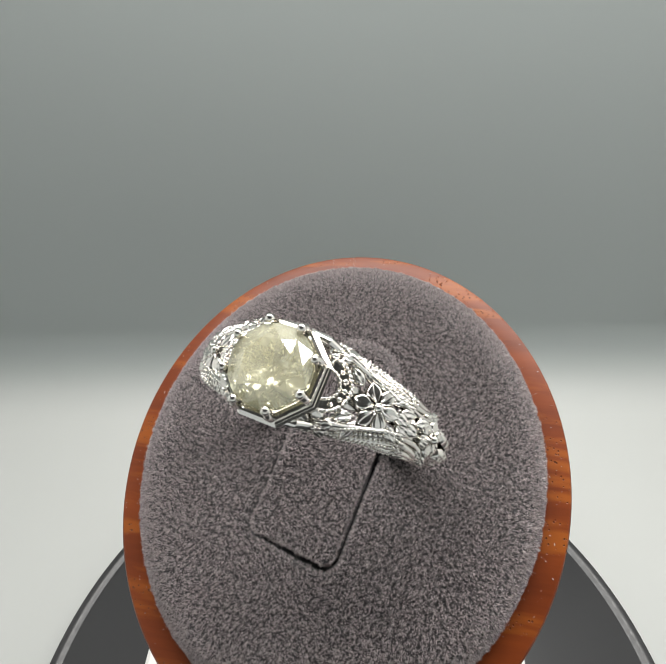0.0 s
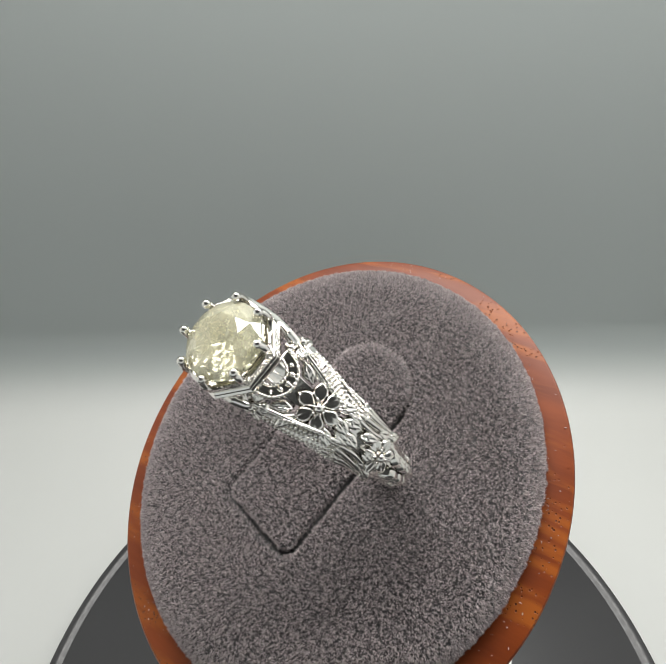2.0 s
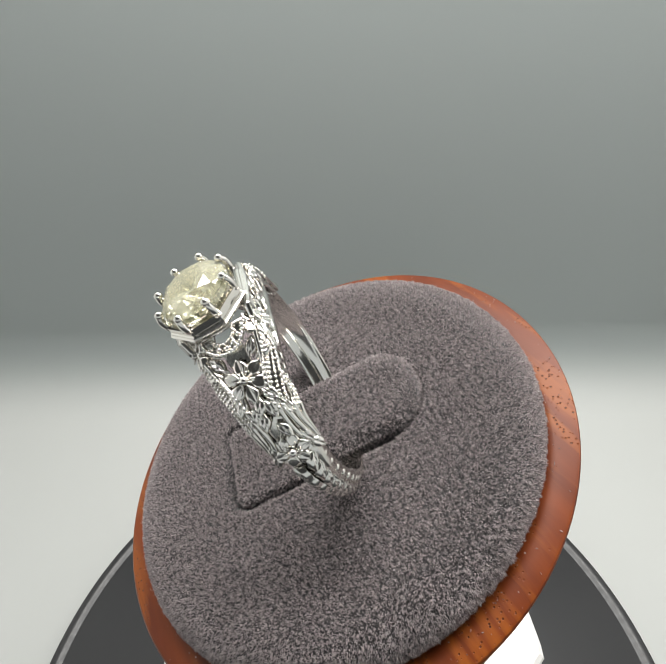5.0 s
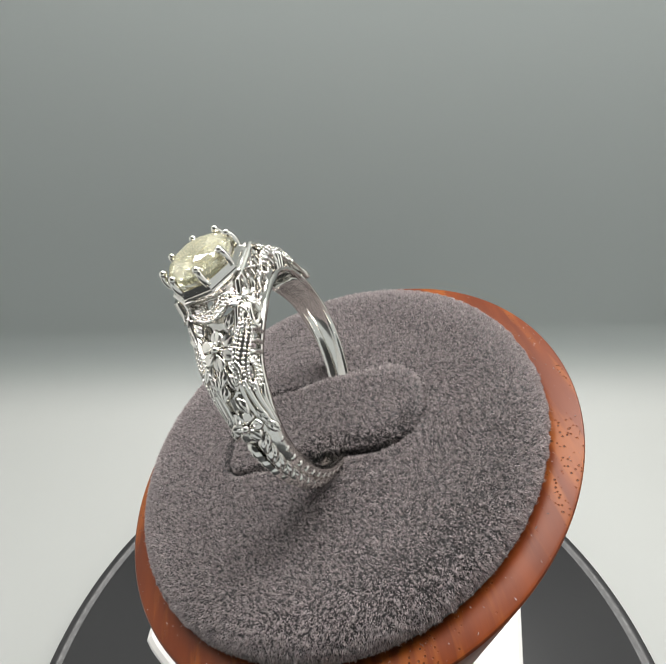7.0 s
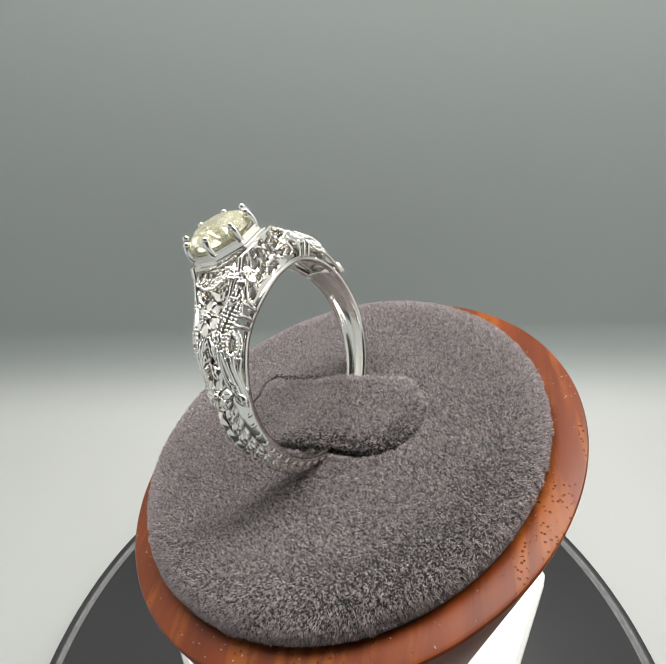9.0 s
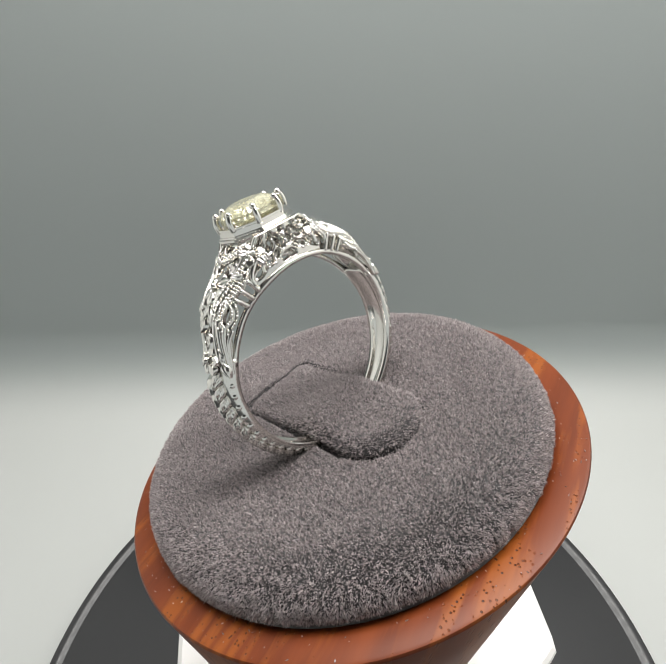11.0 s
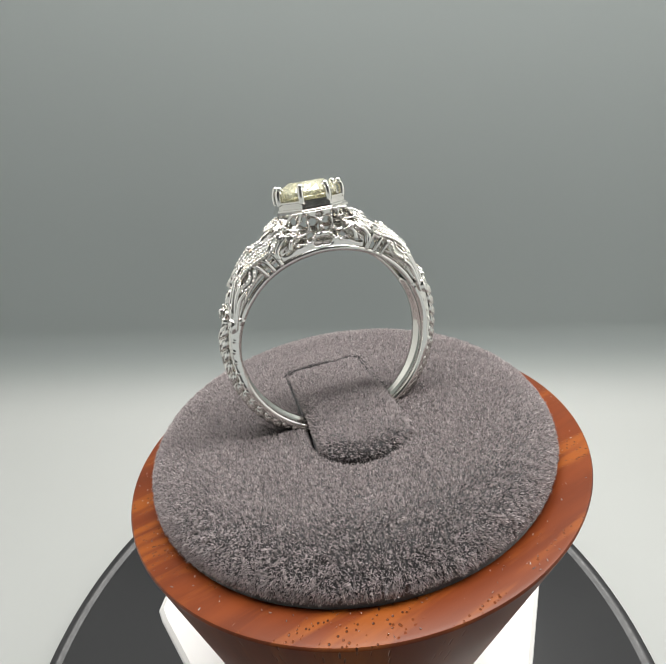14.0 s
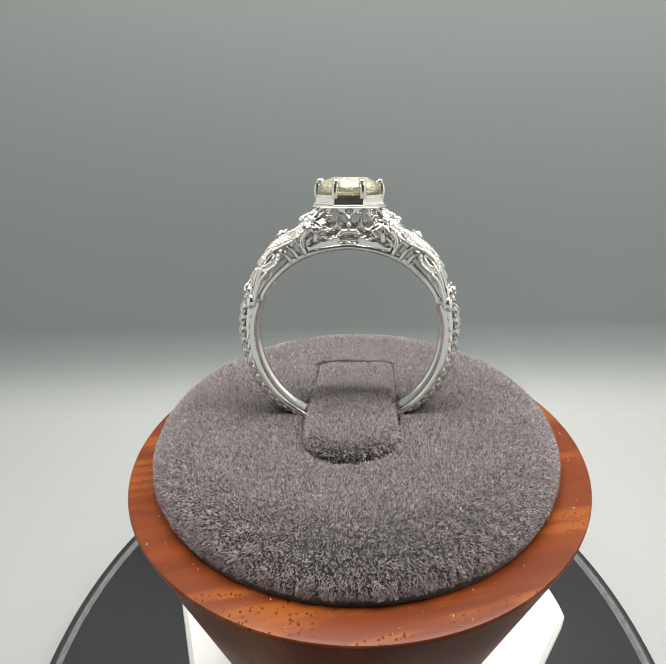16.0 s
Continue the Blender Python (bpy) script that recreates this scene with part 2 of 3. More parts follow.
def pad_profile(q):
    """Distance from the pad's axis and height for q from 0 (middle) to 1 (foot of its rounded edge)."""
    turn = np.clip((q - 0.78) / 0.22, 0, 1) * math.radians(104)  # past the widest line it tucks in below
    rho = np.where(q < 0.78, (PAD_EDGE - PAD_ROUND) * q / 0.78, PAD_EDGE - PAD_ROUND + PAD_ROUND * np.sin(turn))
    return rho, 1.1 + (PAD_TOP - 1.1) * np.cos(turn)


def pad_point(q, angle):
    """Slot coordinates and height of the pad's surface."""
    rho, h = pad_profile(q)
    px, py = PAD_X + rho * np.cos(angle), PAD_Y + rho * np.sin(angle)
    pz = RIM_Z + SLOPE_X * px + SLOPE_Y * py
    dx, dy, dz = px - FOOT.x, py - FOOT.y, pz - FOOT.z
    x = dx * ACROSS.x + dy * ACROSS.y + dz * ACROSS.z
    y = dx * ALONG.x + dy * ALONG.y + dz * ALONG.z
    h = h + (0.05 * np.sin(x * 0.9 + 1.3 * np.sin(y * 0.5)) * np.sin(y * 0.7 + 0.8)) * np.clip((0.95 - q) * 8, 0, 1)
    d = tab_distance(x, y)
    deep = slit(x, y)
    h = h - 2.6 * deep * np.clip(1 - np.maximum(0.0, d) / (0.2 + 0.6 * deep), 0, 1) ** 1.4
    return np.stack([x, y, h], -1), d


def tab_point(x, y):
    return np.stack([x, y, tab_height(x, y)], -1)


def fibres(root, up, seed, length=(0.22, 0.42), longer=1.0):
    """A short fibre on each root, along its up direction: vertices and faces, five points and two faces each."""
    rnd = np.random.default_rng(seed)
    n = len(root)
    x, y = root[:, 0], root[:, 1]
    # tufts: neighbouring fibres lean together and stand higher or lower together
    tuft, swirl = np.zeros(n), np.zeros(n)
    for k in range(9):
        a, w = rnd.uniform(0, math.pi), rnd.uniform(4.5, 10.5)
        tuft += np.sin(w * (x * math.cos(a) + y * math.sin(a)) + rnd.uniform(0, 6.3))
        swirl += np.sin(w * 0.7 * (x * math.sin(a) - y * math.cos(a)) + rnd.uniform(0, 6.3))
    tuft = np.clip(tuft / 4.2, -1, 1)
    lay = swirl * 1.1 + 2.5 * np.sin(x * 0.35 + 1.7 * np.sin(y * 0.27)) + 2.0 * np.sin(y * 0.4 + 1.1) + rnd.normal(0, 0.9, n)
    lean = np.stack([np.cos(lay), np.sin(lay), np.zeros(n)], 1) * rnd.uniform(0.05, 0.8, n)[:, None]
    way = up + lean
    way /= np.linalg.norm(way, axis=1)[:, None]
    L = (rnd.uniform(*length, n) * longer * (1.05 + 0.32 * tuft))[:, None]
    side = np.cross(way, rnd.normal(size=(n, 3)))
    side *= (rnd.uniform(0.026, 0.048, n) / np.linalg.norm(side, axis=1))[:, None]
    base = root - up * 0.12
    mid = base + way * L * 0.55
    tip = mid + (way + lean * 0.6) * L * 0.4
    verts = np.stack([base - side, base + side, mid + side, mid - side, tip], 1).reshape(-1, 3)
    k = 5 * np.arange(n)[:, None]
    return verts, (k + [0, 1, 2, 3]).tolist(), (k + [3, 2, 4]).tolist()


def normals(point, u, v, e):
    p = point(u, v)
    n = np.cross(point(u + e[0], v) - p, point(u, v + e[1]) - p)
    n /= np.linalg.norm(n, axis=1)[:, None] + 1e-12
    return p, n * np.sign(n[:, 2].mean())


def pile(name, parent, *made):
    verts, quads, tris = made
    me = bpy.data.meshes.new(name)
    me.from_pydata((verts * MM).tolist(), [], quads + tris)
    me.materials.append(PILE)
    return tagged(part(name, me, parent), kind="stuff")


def felt_pad(fibre_count):
    m = Matrix.Translation(at(*FOOT)) @ PAD_FRAME
    ob = thing("felt_pad", m, "round dark grey felt cushion with a slot, in the stand", "ring cushion")
    rows, cols = 150, 320
    q, angle = np.meshgrid(np.linspace(0.002, 1, rows), np.linspace(0, 2 * math.pi, cols, endpoint=False), indexing="ij")
    verts, d = pad_point(q.ravel(), angle.ravel())
    verts[:, 2] = np.where(d < 0, PAD_TOP - 2.6, verts[:, 2])
    foot = verts[-cols:] * [1, 1, 0] - [0, 0, 2.2]
    verts = np.concatenate([verts, foot])
    part("cushion", solid("cushion", verts.tolist(), grid_faces(rows + 1, cols, True), FELT), ob)
    # the tab through the ring
    tv, tf = [], []
    nx, ny = 56, 90
    mid, half = (TAB_LOW + TAB_HIGH) / 2, (TAB_HIGH - TAB_LOW) / 2
    keep = []
    for j in range(ny):
        for i in range(nx):
            x, y = TAB_X + (2 * i / (nx - 1) - 1) * TAB_HALF, mid + (2 * j / (ny - 1) - 1) * half
            d = tab_distance(x, y)
            tv.append((x, y, float(tab_height(x, y)) if d < -0.12 else PAD_TOP - 2.0))
            keep.append(d < 0.1)
    tf = [f for f in grid_faces(ny, nx) if all(keep[k] for k in f)]
    tab = part("tab", solid("tab", tv, tf, FELT), ob, "raised felt tongue that holds the ring")
    rnd = np.random.default_rng(11)
    m1, m2 = int(fibre_count * 0.54), int(fibre_count * 0.46)
    q = np.concatenate([0.78 * np.sqrt(rnd.uniform(0, 1, m1)), rnd.uniform(0.78, 0.985, m2)])
    angle = rnd.uniform(0, 2 * math.pi, len(q))
    root, up = normals(lambda u, v: pad_point(u, v)[0], q, angle, (0.002, 0.004))
    keep = tab_distance(root[:, 0], root[:, 1]) > 0.12 + 0.34 * slit(root[:, 0], root[:, 1])
    pile("pile", ob, *fibres(root[keep], up[keep], 5))
    n = int(fibre_count * 0.11)
    x, y = rnd.uniform(TAB_X - TAB_HALF, TAB_X + TAB_HALF, n), rnd.uniform(TAB_LOW, TAB_HIGH, n)
    keep = tab_distance(x, y) < -0.12
    root, up = normals(tab_point, x[keep], y[keep], (0.05, 0.05))
    pile("tab_pile", tab, *fibres(root, up, 6))
    # fibres on the tab's sides
    x, y = rnd.uniform(TAB_X - TAB_HALF, TAB_X + TAB_HALF, 160000), rnd.uniform(TAB_LOW, TAB_HIGH, 160000)
    d = tab_distance(x, y)
    keep = (d > -0.2) & (d < -0.08)
    x, y = x[keep], y[keep]
    e = 0.02
    gx, gy = (tab_distance(x + e, y) - tab_distance(x - e, y)) / (2 * e), (tab_distance(x, y + e) - tab_distance(x, y - e)) / (2 * e)
    low = PAD_TOP - 0.9
    root = np.stack([x + gx * 0.08, y + gy * 0.08, low + (tab_height(x, y) - low) * rnd.uniform(0, 1, len(x))], 1)
    pile("tab_side_pile", tab, *fibres(root, np.stack([gx, gy, np.full(len(x), 0.4)], 1), 7, (0.15, 0.3)))
    return ob


def lint(stand):
    """Loose pale specks of felt caught on the wooden rim."""
    rnd = np.random.default_rng(21)
    n = 220
    a, r = rnd.uniform(0, 2 * math.pi, n), 20.6 + 2.1 * rnd.uniform(0, 1, n) ** 1.6
    x, y = r * np.cos(a), r * np.sin(a)
    root = np.stack([x, y, rim_height(x, y) + 0.1], 1)
    up = np.tile(np.array([[-SLOPE_X, -SLOPE_Y, 0.6]]), (n, 1)) + rnd.normal(0, 0.8, (n, 3))
    pile("lint", stand, *fibres(root, up, 8, (0.08, 0.26)))


TURNTABLE, BLOCK, STAND = turntable(), hexagon_block(), wooden_stand()
lint(STAND)
PAD = felt_pad(370000)


# ---- the ring: x across the finger hole, y along the finger, z up to the stone ----
RING_LEAN = math.radians(26.6)
FLAT = Vector((math.cos(RING_TURN), math.sin(RING_TURN), 0))
AXIS = FLAT * math.cos(RING_LEAN) + Vector((0, 0, math.sin(RING_LEAN)))
UP = Vector((0, 0, math.cos(RING_LEAN))) - FLAT * math.sin(RING_LEAN)
WIDE = AXIS.cross(UP)
RING_MIDDLE = RING_CENTRE - AXIS * 1.32 - UP * 0.2
INNER = 8.66
HEAD = Matrix.Translation((0.05 * MM, -0.4 * MM, 0.75 * MM))  # the setting sits a little off the band's middle


def smooth_step(a, b, x):
    k = min(1.0, max(0.0, (x - a) / (b - a)))
    return k * k * (3 - 2 * k)


def half_width(deg):
    """Half the band's width at an angle from the top, in mm."""
    d = abs((deg + 180) % 360 - 180)
    return 2.75 - 0.75 * smooth_step(8, 45, d) - 0.55 * smooth_step(40, 90, d) - 0.35 * smooth_step(90, 150, d)


def crest(deg):
    """Outer radius along the middle of the shoulders and the shank."""
    d = abs((deg + 180) % 360 - 180)
    return 11.45 - 0.95 * smooth_step(36, 64, d) - 0.35 * smooth_step(64, 100, d) - 0.2 * smooth_step(110, 170, d)


def on_ring(deg, y, r):
    a = math.radians(deg)
    return Vector((r * math.sin(a), y, r * math.cos(a)))


def ring_frame(deg, y, r, tilt=0.0, turn=0.0):
    """A pose on the ring: z outwards (leaning by tilt degrees to +y), x along the band away from the stone, turned by turn degrees."""
    a = math.radians(deg)
    s = 1 if deg >= 0 else -1
    out = Vector((math.sin(a), 0, math.cos(a)))
    along = Vector((math.cos(a), 0, -math.sin(a))) * s
    t = math.radians(tilt)
    out2 = out * math.cos(t) + Vector((0, 1, 0)) * math.sin(t)
    side = out2.cross(along)
    m = Matrix((along, side, out2)).transposed().to_4x4()
    return Matrix.Translation(on_ring(deg, y, r) * MM) @ m @ Matrix.Rotation(math.radians(turn), 4, "Z")


class Bits:
    """Collects vertices and faces of one mesh."""

    def __init__(self):
        self.v, self.f = [], []

    def add(self, verts, faces, m=None):
        n = len(self.v)
        self.v += [tuple(m @ Vector(p)) if m else tuple(p) for p in verts]
        self.f += [tuple(n + k for k in f) for f in faces]

    def ball(self, c, r, squash=1.0):
        v, f = lathe([(0, -r * squash), (r * 0.7, -r * 0.7 * squash), (r, 0), (r * 0.7, r * 0.7 * squash), (0, r * squash)], 8)
        self.add([(x + c[0], y + c[1], z + c[2]) for x, y, z in v], f)

    def tube(self, pts, r0, r1=None, n=6, flat=1.0, closed=False, face=None):
        """A round wire along points, tapering from r0 to r1; flat squeezes it along the face direction."""
        r1 = r0 if r1 is None else r1
        pts = [Vector(p) for p in pts]
        base, m = len(self.v), len(pts)
        for i, p in enumerate(pts):
            fwd = (pts[(i + 1) % m] - pts[i - 1]) if closed else (pts[min(i + 1, m - 1)] - pts[max(i - 1, 0)])
            fwd.normalize()
            ref = Vector(face) if face else Vector((p.x, 0, p.z)).normalized()
            s = fwd.cross(ref)
            s = s.normalized() if s.length > 1e-6 else fwd.orthogonal().normalized()
            o = s.cross(fwd)
            r = r0 + (r1 - r0) * i / max(1, m - 1)
            for k in range(n):
                a = 2 * math.pi * k / n
                self.v.append(tuple(p + s * (r * math.cos(a)) + o * (r * flat * math.sin(a))))
        for i in range(m if closed else m - 1):
            for k in range(n):
                a, b = base + i * n, base + ((i + 1) % m) * n
                self.f.append((a + k, a + (k + 1) % n, b + (k + 1) % n, b + k))
        if not closed:
            self.f.append(tuple(base + k for k in reversed(range(n))))
            self.f.append(tuple(base + (m - 1) * n + k for k in range(n)))

    def mesh(self, name, mat, smooth=True):
        return solid(name, self.v, self.f, mat, smooth)


def spline(pts, steps=6):
    """Points along a smooth curve through the given ones."""
    pts = [Vector(p) for p in pts]
    out = []
    for i in range(len(pts) - 1):
        a, b, c, d = pts[max(i - 1, 0)], pts[i], pts[i + 1], pts[min(i + 2, len(pts) - 1)]
        for k in range(steps):
            t = k / steps
            out.append(0.5 * (2 * b + (c - a) * t + (2 * a - 5 * b + 4 * c - d) * t * t + (3 * b - a - 3 * c + d) * t ** 3))
    return out + [pts[-1]]


def blade(name, length, width, dome, rib, power, curl=0.0, veins=0, streaks=0.0):
    """A petal or leaf lying along x from its root: domed, grooved along the middle, with slanting veins or long streaks and a skirt below its edge."""
    nx, ny = 15, 15
    verts = []
    for i in range(nx):
        t = i / (nx - 1)
        w = width * max(0.02, math.sin(math.pi * min(1, t ** power)) if 0 < t < 1 else 0.03)
        for j in range(ny):
            s = 2 * j / (ny - 1) - 1
            z = dome * (1 - s * s) * math.sin(math.pi * (0.12 + 0.8 * t)) - rib * math.exp(-(s / 0.18) ** 2) * (1 - 0.6 * t)
            if veins:
                z += 0.032 * math.sin(veins * (t * 9 - abs(s) * 3.0)) * (1 - s * s)
            z += streaks * math.cos(s * 9.4) * (1 - t) * min(1, 4 * t)
            verts.append((length * t, w * s * (0.98 if abs(s) == 1 else 1), z + curl * t * t - (0.3 if abs(s) == 1 else 0)))
    return solid(name, verts, grid_faces(nx, ny), SILVER)


PETAL = blade("petal", 1.5, 0.56, 0.16, 0.14, 1.45, 0.0, 0, 0.06)
SMALL_PETAL = blade("petal", 1.25, 0.5, 0.15, 0.13, 1.45, 0.0, 0, 0.05)
TINY_PETAL = blade("petal", 1.05, 0.44, 0.14, 0.12, 1.45, 0.0, 0, 0.05)
LEAF = blade("leaf", 1.7, 0.5, 0.24, 0.2, 0.9, -0.16, 2)
BROAD_LEAF = blade("leaf", 1.45, 0.44, 0.18, 0.16, 0.9, -0.1, 2)


def bud(radius):
    b = Bits()
    b.ball((0, 0, 0.2), radius)
    for k in range(6):
        a = math.pi * k / 3 + 0.3
        b.tube([(radius * 0.8 * math.cos(a), radius * 0.8 * math.sin(a), 0.22), (radius * 2.0 * math.cos(a), radius * 2.0 * math.sin(a), 0.28)], 0.07, 0.05, n=5, face=(0, 0, 1))
    return b.mesh("flower_centre", SILVER)


BUD, SMALL_BUD = bud(0.34), bud(0.28)


def flower(ring_ob, m, petals, petal_mesh, bud_mesh, offset=0.0):
    ob = part("flower", bud_mesh, ring_ob, m=m)
    for k in range(petals):
        turn = Matrix.Rotation(math.radians(offset + 360 * k / petals), 4, "Z") @ Matrix.Rotation(math.radians(4), 4, "Y")
        part("petal", petal_mesh, ob, m=turn @ Matrix.Translation((0.1 * MM, 0, 0)))
    return ob


def band_mesh():
    """The shank: smooth inside with a shallow channel, rounded outside; it stops below the open shoulders."""
    verts, angles = [], [62 + (298 - 62) * k / 120 for k in range(121)]
    for deg in angles:
        hw, c = half_width(deg), crest(deg) - 0.5
        for y, r in ((-hw, INNER), (-hw * 0.62, INNER), (-hw * 0.5, INNER + 0.16), (hw * 0.5, INNER + 0.16), (hw * 0.62, INNER), (hw, INNER),
                     (hw, INNER + 0.42), (hw * 0.82, c - 0.28), (hw * 0.45, c - 0.04), (0, c), (-hw * 0.45, c - 0.04), (-hw * 0.82, c - 0.28), (-hw, INNER + 0.42)):
            verts.append(tuple(on_ring(deg, y, r)))
    n = 13
    faces = grid_faces(len(angles), n, True)
    faces += [tuple(reversed(range(n))), tuple(range(len(verts) - n, len(verts)))]
    return solid("band", verts, faces, SILVER)


def rail_mesh(side):
    """A polished edge rail that runs round the shoulders and under the head."""
    verts, angles = [], list(range(-66, 67, 3))
    for deg in angles:
        hw = half_width(deg)
        for y, r in ((hw, INNER), (hw, INNER + 0.38), (hw - 0.2, INNER + 0.5), (hw - 0.42, INNER + 0.4), (hw - 0.46, INNER)):
            verts.append(tuple(on_ring(deg, side * y, r)))
    faces = grid_faces(len(angles), 5, True) + [(0, 1, 2, 3, 4), tuple(range(len(verts) - 5, len(verts)))]
    return solid("edge_rail", verts, faces, SILVER)


def shoulder_point(end, deg, phi):
    """A point on a shoulder's cast outer surface and its normal: phi runs from -90 (one edge rail) over 0 (the crest) to 90."""

    def place(d, f):
        hw = half_width(d) + 0.12
        low, high = INNER + 0.35, crest(d) - 0.35 + 0.75 * (1 - smooth_step(15, 28, d))
        power = 0.5 + 0.28 * smooth_step(20, 60, d)
        a = math.radians(max(-90.0, min(90.0, f)))
        y = hw * math.copysign(abs(math.sin(a)) ** power, a)
        return on_ring(end * d, y, low + (high - low) * abs(math.cos(a)) ** power)

    p = place(deg, phi)
    along = place(deg + 0.5, phi) - place(deg - 0.5, phi)
    over = place(deg, phi + 2) - place(deg, phi - 2)
    n = along.cross(over).normalized()
    return p, n if n.dot(Vector((p.x, p.y * 0.5, p.z))) > 0 else -n


def on_flank(end, side, deg, v):
    """A point on a shoulder's flank and its normal: v runs from the edge rail (0) up towards the crest (1)."""
    return shoulder_point(end, deg, side * (84 - 37 * v))


def scroll_mesh(side, end):
    """A ribbon set with rows of beads, from under the corner flower down to a curled loop by the rail."""
    b = Bits()
    path = [(17, 53), (22, 50), (28, 45), (34, 38), (39, 32), (43.5, 31), (47, 38), (48.2, 52), (46.6, 66), (43, 74), (39.6, 72), (37.2, 62)]
    spots = [shoulder_point(end, d, side * f) for d, f, _ in spline([(d, f, 0) for d, f in path], 12)]
    line, ups, n = [p for p, _ in spots], [u for _, u in spots], len(spots)
    wide = [0.36 + 0.28 * smooth_step(0.0, 0.25, i / n) - 0.31 * smooth_step(0.36, 0.58, i / n) for i in range(n)]
    across = []
    for i, p in enumerate(line):
        fwd = (line[min(i + 1, n - 1)] - line[max(i - 1, 0)]).normalized()
        s = fwd.cross(ups[i]).normalized()
        across.append(s)
        for q, h in ((-1, -0.35), (-1, 0.1), (-0.86, 0.17), (-0.6, 0.08), (0.6, 0.08), (0.86, 0.17), (1, 0.1), (1, -0.35)):
            b.v.append(tuple(p + s * (q * wide[i]) + ups[i] * h))
    b.f += grid_faces(n, 8, True) + [tuple(reversed(range(8))), tuple(range(8 * (n - 1), 8 * n))]
    travelled, last = 1.0, line[0]
    for i, p in enumerate(line):
        travelled += (p - last).length
        last = p
        if travelled >= 0.27:
            travelled = 0.0
            for q in (-0.84, -0.28, 0.28, 0.84) if wide[i] > 0.45 else (-0.62, 0.62):
                b.ball(p + across[i] * (q * wide[i]) + ups[i] * 0.12, 0.135)
    return b.mesh("scroll", SILVER)


def shoulder_plate_mesh(end):
    """The cast plate of a shoulder: a narrow crest under the flowers that widens to the full band below them, with fluted flanks."""
    verts, rows, cols = [], 100, 61
    for layer in (0, 1):
        for i in range(rows):
            deg = 20 + 48 * i / (rows - 1)
            reach = 5 + 5 * smooth_step(38, 46, deg) + 74 * smooth_step(47, 53, deg)
            for j in range(cols):
                f = reach * (2 * j / (cols - 1) - 1)
                p, n = shoulder_point(end, deg, f)
                flute = 0.13 * math.sin(math.radians((abs(f) - 0.6 * (deg - 48)) * 16)) * smooth_step(47, 52, deg) * smooth_step(14, 26, abs(f))
                verts.append(tuple(p + n * ((flute - 0.2 - 0.25 * (1 - smooth_step(44, 50, deg))) if layer == 0 else -0.75)))
    m = rows * cols
    faces = grid_faces(rows, cols) + [tuple(m + k for k in reversed(f)) for f in grid_faces(rows, cols)]
    edge = [j for j in range(cols)] + [i * cols + cols - 1 for i in range(1, rows)] + [(rows - 1) * cols + j for j in range(cols - 2, -1, -1)] + [i * cols for i in range(rows - 2, 0, -1)]
    faces += [(a, c, c + m, a + m) for a, c in zip(edge, edge[1:] + edge[:1])]
    return solid("shoulder_plate", verts, faces, SILVER)


def crescent_mesh(end):
    """The half-moon under the bezel: a beaded arch with a row of three larger beads."""
    b = Bits()

    def at_moon(y, k):
        # k runs down the slope of the shoulder from the bezel
        return Vector((end * (2.8 + 1.75 * k), y, 11.7 - 0.9 * k))

    lift = Vector((end * 0.1, 0, 0.2))

    def ring_at(r, a):
        return at_moon(r * math.cos(a), 0.05 + r * math.sin(a) / 1.9)

    for r, count, size in ((1.62, 19, 0.15), (0.92, 12, 0.125)):
        b.tube([ring_at(r, math.pi * k / 20) for k in range(21)], 0.12)
        for k in range(count):
            b.ball(ring_at(r, math.pi * (k + 0.5) / count) + lift * 0.6, size)
    for a in (0.2, 0.35, 0.5, 0.65, 0.8):
        b.ball(ring_at(1.27, math.pi * a) + lift * 0.35, 0.22 if 0.3 < a < 0.7 else 0.17)
    # thin plate under the beads
    n = 21
    outer = [ring_at(1.62, math.pi * k / 20) for k in range(n)]
    inner = [ring_at(0.92, math.pi * k / 20) for k in range(n)]
    base = len(b.v)
    b.v += [tuple(p) for p in outer + inner] + [tuple(p - lift) for p in outer + inner]
    for k in range(n - 1):
        b.f.append((base + k, base + k + 1, base + n + k + 1, base + n + k))
        b.f.append((base + 2 * n + k, base + 3 * n + k, base + 3 * n + k + 1, base + 2 * n + k + 1))
    b.tube([at_moon(-1.75, 0.03), at_moon(1.75, 0.03)], 0.13)
    return b.mesh("crescent", SILVER)


